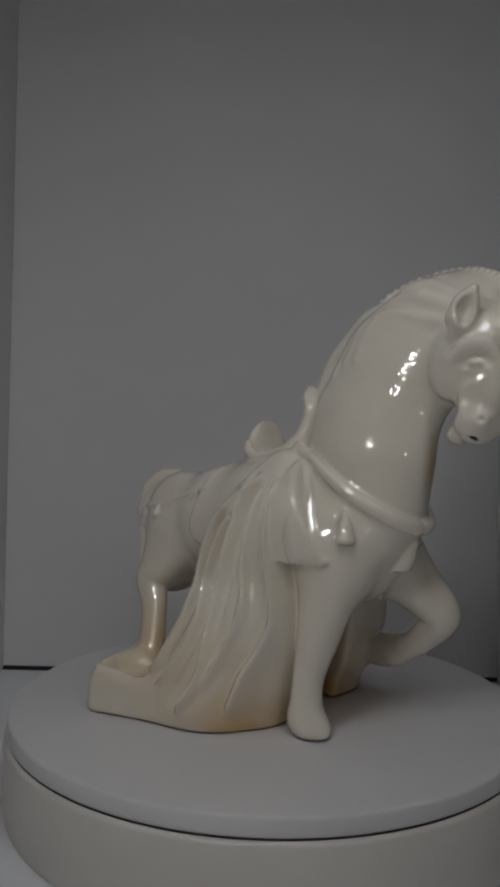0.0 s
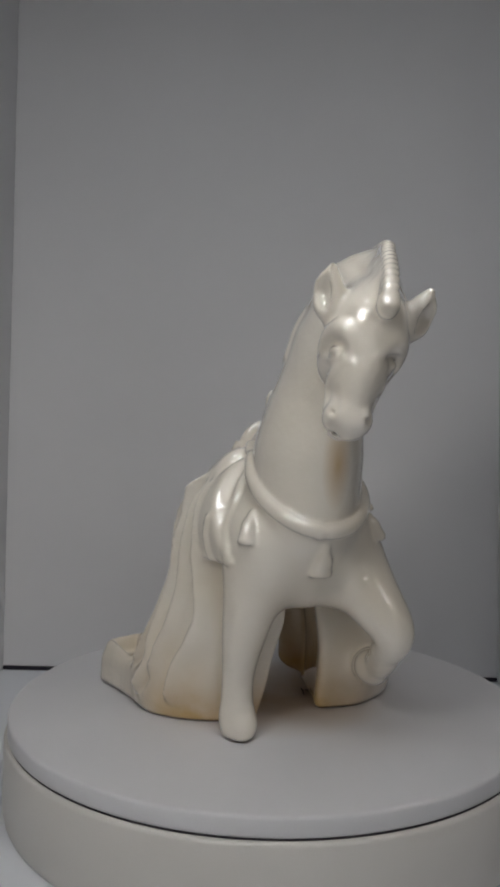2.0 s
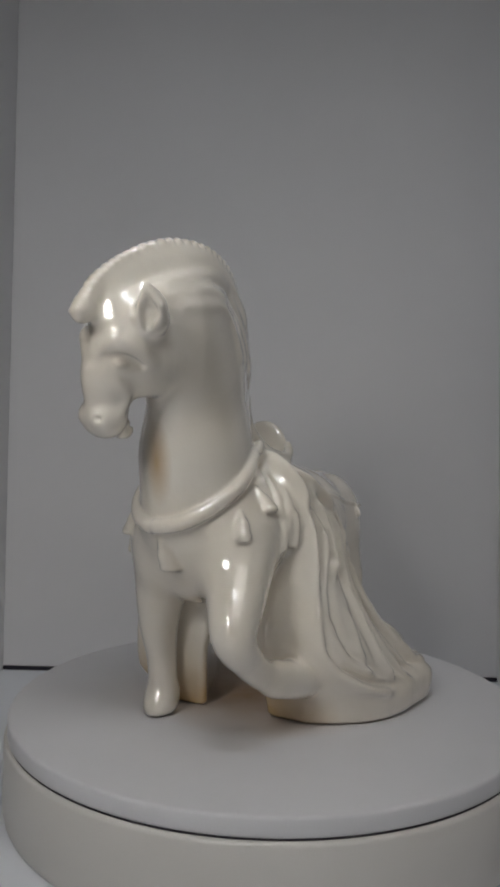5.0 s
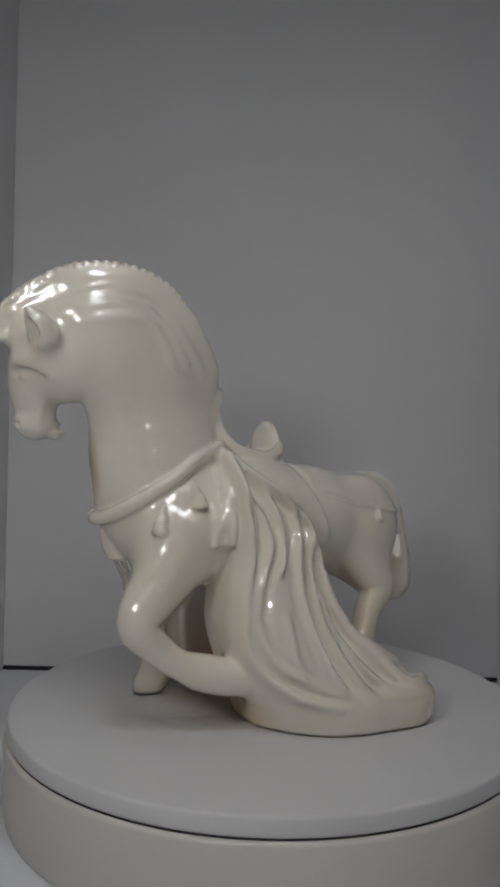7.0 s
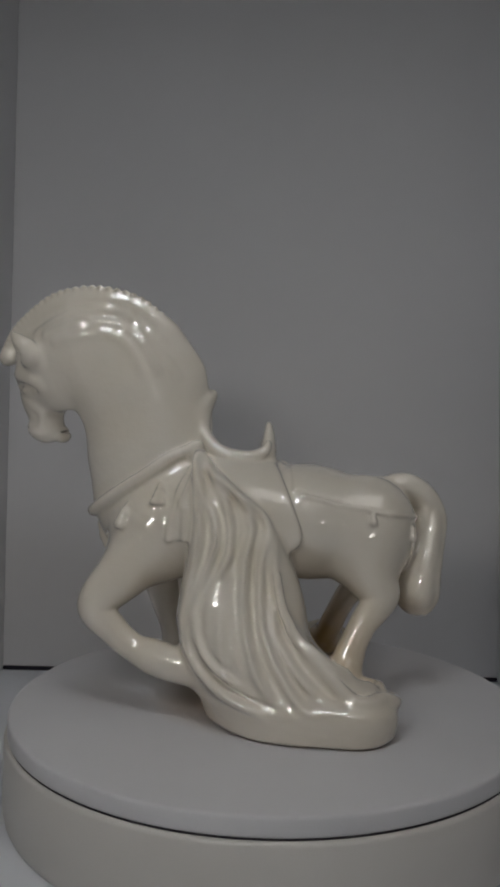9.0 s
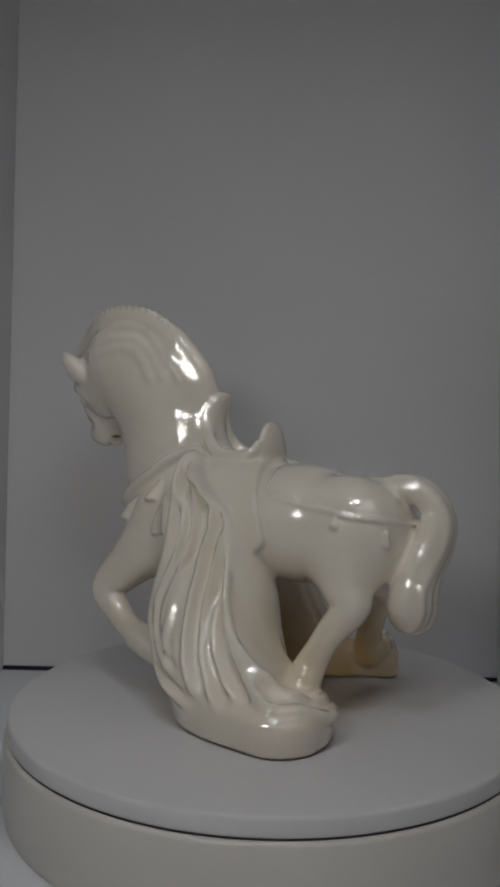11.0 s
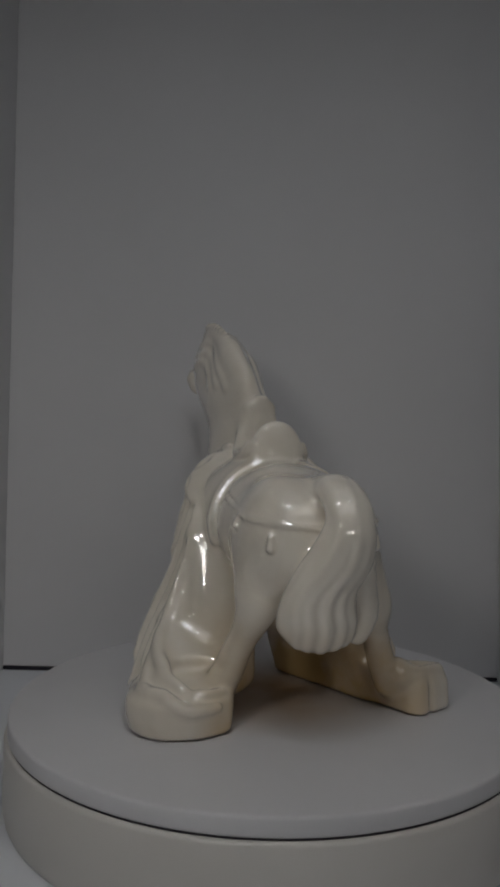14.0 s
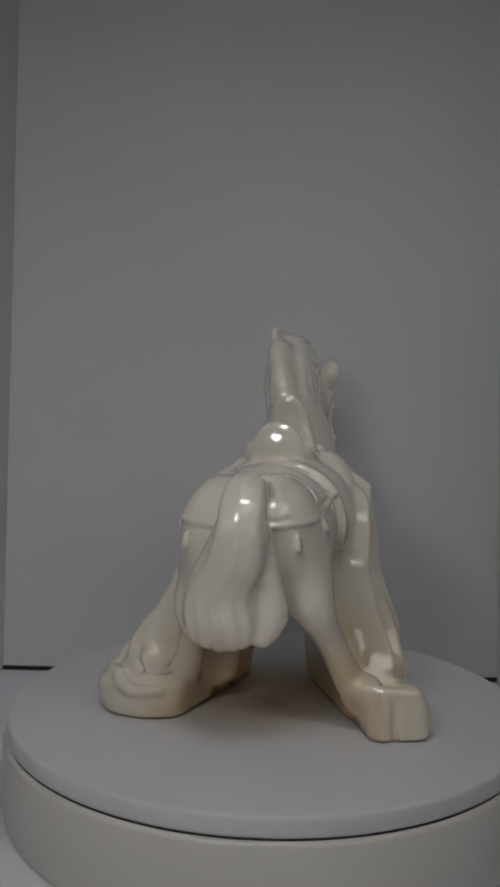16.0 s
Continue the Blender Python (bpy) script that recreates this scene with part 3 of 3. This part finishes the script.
def saddle_and_tack():
    # saddle cloth with square flaps on both flanks
    for side in (1, -1):
        sl, X, Y, Z = window((-30, 5 if side > 0 else -56, 70), (80, 50 if side > 0 else -8, 126), 2)
        barrel = chain_field(X, Y, Z, BARREL, 1.16, 8)
        rear = (-16 + (Z - 80) * 0.36) if side > 0 else (-18 + (Z - 80) * 0.22)
        front = (50 - (Z - 80) * 0.34) if side > 0 else (66 - (Z - 76) * 0.55)
        d = smax(barrel - (3.4 if side > 0 else np.interp(X, (34, 42), (3.6, 7.0))), X - front, 2)
        d = smax(d, smax(rear - X, (np.interp(X, (26, 32), (75, 80)) if side > 0 else 76) - Z, 14), 2)
        d = smax(d, 9 - np.abs(Y - MID), 3)
        join(sl, d, 1.0)
    # pleats fanning down the front flaps from the pommel, and a hem
    for foot in ((37, -45, 77), (52, -42, 77), (62.5, -35, 77), (41, 37, 81), (48.5, 33, 81)):
        head = (39, -20, 120) if foot[1] < 0 else (38, 15, 119)
        pleat = [tuple(np.array(head) * (1 - f) + np.array(foot) * f) + (1.0 + 0.7 * f,) for f in np.linspace(0.12, 1, 9)]
        limb(seat(pleat, 0.0), 1.6, 1, 0)
    limb(seat([(x, -45 + abs(x - 40) * 0.5, 77.5, 1.3) for x in (36, 42, 48, 54, 60, 63)], 0.0), 1.2, 1, 0)
    # seat, pommel and cantle, with a rolled rim like a crescent
    egg((18, MID, 115), (25, 19, 8), 4)
    limb(smooth_line([(30.5, MID, 150.5, 2.3), (34, MID, 145, 2.8), (36, MID, 137, 3.0), (34, MID, 127, 3.2), (27, MID, 120, 3.4), (16, MID, 118, 3.4), (8, MID, 120, 3.4)], 14), 3, 2.6, 3)
    egg((1.0, MID, 120.5), (4.6, 14.5, 18.5), 2)
    egg((16, MID, 136), (12.5, 30, 13.5), 2, (0, 0, 0), cut=True)
    for side in (1, -1):
        egg((37, MID + 16 * side, 121), (5, 5, 4), 2)
    rim = smooth_line([(30, -2.0, 152.5, 2.2), (34.5, 3, 142, 2.9), (33, 7, 130.5, 3.2), (25, 10.5, 122.3, 3.5), (12, 12.5, 119.6, 3.5), (4.0, 12, 122.5, 2.8), (1.5, 11, 127, 1.4)], 28)
    limb(rim, 1.5, 1, 0)
    limb(mirror(rim, MID), 1.5, 1, 0)
    # breast collar and its bells
    half = smooth_line([(36, 13, 125, 2.4), (50, 18, 119, 2.7), (63, 18, 109, 3.0), (76, 14, 100, 3.2), (86, 6, 93.5, 3.3), (89.5, MID, 91.5, 3.3)], 24)
    for line in (half, mirror(half, MID)):
        limb(seat(line, 0.6), 1.0, 1, 0)
    for x, y, z, big in ((54, 28, 103, 1.0), (69, 23, 91, 0.9), (82, MID, 80, 1.25), (69, -29, 91, 1.0)):
        bell(x, y, z, big)
    # the cloth over the croup stands a little proud, edged by the crupper straps with small drops
    sl, X, Y, Z = window((-78, -46, 84), (-10, 40, 122), 0)
    hem = np.interp(X, (-72, -52, -34, -14), (90, 94, 99, 104))
    F[sl] = smin(F[sl], smax(F[sl] - 0.7, hem - Z, 0.8), 0.3)
    half = smooth_line([(-14, 30, 104, 0.9), (-34, 32, 99, 0.9), (-52, 27, 94, 0.9), (-66, 14, 91, 0.9), (-72, -2, 90, 0.9)], 16)
    for line in (half, mirror(half, MID)):
        limb(seat(line, 0.1), 1.2, 1, 0)
    for x, y, z in ((-48, 29, 89), (-62, 15, 82)):
        for yy in (y, 2 * MID - y):
            drop = seat([(x, yy, z + 4, 1), (x, yy, z + 0.5, 1)], 0.4)
            limb([(*drop[0][:3], 1.2), (*drop[1][:3], 2.0)], 0.8)


def surface(field, level=0.0):
    """The level surface of the field as vertices and quads (one vertex in each crossed cell)."""
    f = field - level
    s = f < 0
    n = np.array(f.shape) - 1
    acc, cnt = np.zeros((*n, 3), np.float32), np.zeros(n, np.float32)
    corner = [(i, j, k) for i in (0, 1) for j in (0, 1) for k in (0, 1)]

    def at(a, o):
        return a[o[0]:o[0] + n[0], o[1]:o[1] + n[1], o[2]:o[2] + n[2]]
    for o in corner:
        for ax in range(3):
            if o[ax]:
                continue
            p = list(o)
            p[ax] = 1
            a, b = at(f, o), at(f, p)
            hit = at(s, o) != at(s, p)
            den = np.where(hit, a - b, 1)
            t = np.where(hit, a / den, 0)
            for e in range(3):
                acc[..., e] += np.where(hit, t if e == ax else o[e], 0)
            cnt += hit
    live = cnt > 0
    ids = np.full(n, -1, np.int64)
    ids[live] = np.arange(live.sum())
    cells = np.argwhere(live)
    verts = (cells + acc[live] / cnt[live][:, None]) * STEP + LO
    quads = []
    for ax in range(3):
        b, c = (ax + 1) % 3, (ax + 2) % 3
        lo = [slice(1, -1)] * 3
        lo[ax] = slice(0, -1)
        hi = [slice(1, -1)] * 3
        hi[ax] = slice(1, None)
        s0, s1 = s[tuple(lo)], s[tuple(hi)]
        for inside, flip in ((s0 & ~s1, False), (~s0 & s1, True)):
            g = np.argwhere(inside)
            off = np.ones(3, int)
            off[ax] = 0
            g = g + off
            ring = []
            for db, dc in ((-1, -1), (0, -1), (0, 0), (-1, 0)):
                q = g.copy()
                q[:, b] += db
                q[:, c] += dc
                ring.append(ids[q[:, 0], q[:, 1], q[:, 2]])
            if flip:
                ring.reverse()
            quads.append(np.stack(ring, 1))
    return verts, np.concatenate(quads)


def relax(verts, quads, rounds, amount=0.5):
    """Even out the surface by moving each vertex towards its neighbours' mean."""
    a = np.concatenate([quads[:, i] for i in range(4)] + [quads[:, (i + 1) % 4] for i in range(4)])
    b = np.concatenate([quads[:, (i + 1) % 4] for i in range(4)] + [quads[:, i] for i in range(4)])
    count = np.bincount(a, minlength=len(verts))[:, None]
    for _ in range(rounds):
        mean = np.stack([np.bincount(a, weights=verts[b, i], minlength=len(verts)) for i in range(3)], 1) / count
        verts = verts + amount * (mean - verts)
    return verts


def figurine():
    body()
    neck_and_head()
    legs()
    saddle_and_tack()
    drape(1)
    drape(-1)
    trailing_base(1)
    trailing_base(-1)
    curl()
    tail()
    sl, X, Y, Z = window(LO, HI, 0)
    F[:] += np.maximum(1.7 - Z, 0) * 0.75       # the foot draws in where it meets the disc
    F[:] = smax(F, 0.2 - Z, 0.4)
    verts, quads = surface(F)
    verts = relax(verts, quads, 1)
    me = bpy.data.meshes.new("horse_figurine")
    me.vertices.add(len(verts))
    me.vertices.foreach_set("co", (verts * 0.001).astype(np.float32).ravel())
    me.loops.add(quads.size)
    me.loops.foreach_set("vertex_index", quads.astype(np.int32).ravel())
    me.polygons.add(len(quads))
    me.polygons.foreach_set("loop_start", np.arange(0, quads.size, 4, dtype=np.int32))
    me.update(calc_edges=True)
    me.validate()
    me.polygons.foreach_set("use_smooth", [True] * len(me.polygons))
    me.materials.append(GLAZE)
    me.materials.append(BISQUE)
    low = verts[quads].mean(1)[:, 2] < 0.9
    me.polygons.foreach_set("material_index", low.astype(np.int32))
    ob = new("horse_figurine", me)
    return tagged(ob, "glossy cream ceramic prancing horse figurine with saddle and long drape", "figurine")


horse = figurine()


def stray_thread():
    """Two hair-thin dark fibres caught beside the figurine's foot."""
    bm = bmesh.new()
    for pts in ([(0.000, 0.0185, 0.0006), (0.005, 0.0178, 0.0009), (0.009, 0.0168, 0.0006)], [(0.002, 0.0200, 0.0005), (0.006, 0.0195, 0.0016), (0.012, 0.0212, 0.0006), (0.014, 0.0228, 0.0005)]):
        line = smooth_line([(*p, 0) for p in pts], 12)
        rings = []
        for p in line:
            rings.append([bm.verts.new((p[0], p[1] + 0.00035 * math.cos(a), p[2] + 0.00035 * math.sin(a))) for a in (0.5, 2.6, 4.7)])
        for a, b in zip(rings, rings[1:]):
            for i in range(3):
                bm.faces.new((a[i], a[(i + 1) % 3], b[(i + 1) % 3], b[i]))
    return tagged(mesh_object("stray_thread", bm, THREAD), "stray dark fibres lying on the disc beside the figurine", "thread")


thread = stray_thread()


# ---------------------------------------------------------------- what turns
def motions():
    times = [i * 0.5 for i in range(33)]
    walk(horse, [(t, pose(0, 0, 0, 0, 0, 180 - TURN * (t - SIDE_ON))) for t in times])
    walk(thread, [(t, pose(0, 0, 0, 0, 0, 180 - TURN * (t - SIDE_ON))) for t in times])
    walk(platform, [(t, pose(0, 0, -TABLE_Z - 0.0009, 0, 0, -TURN * t)) for t in times])


motions()
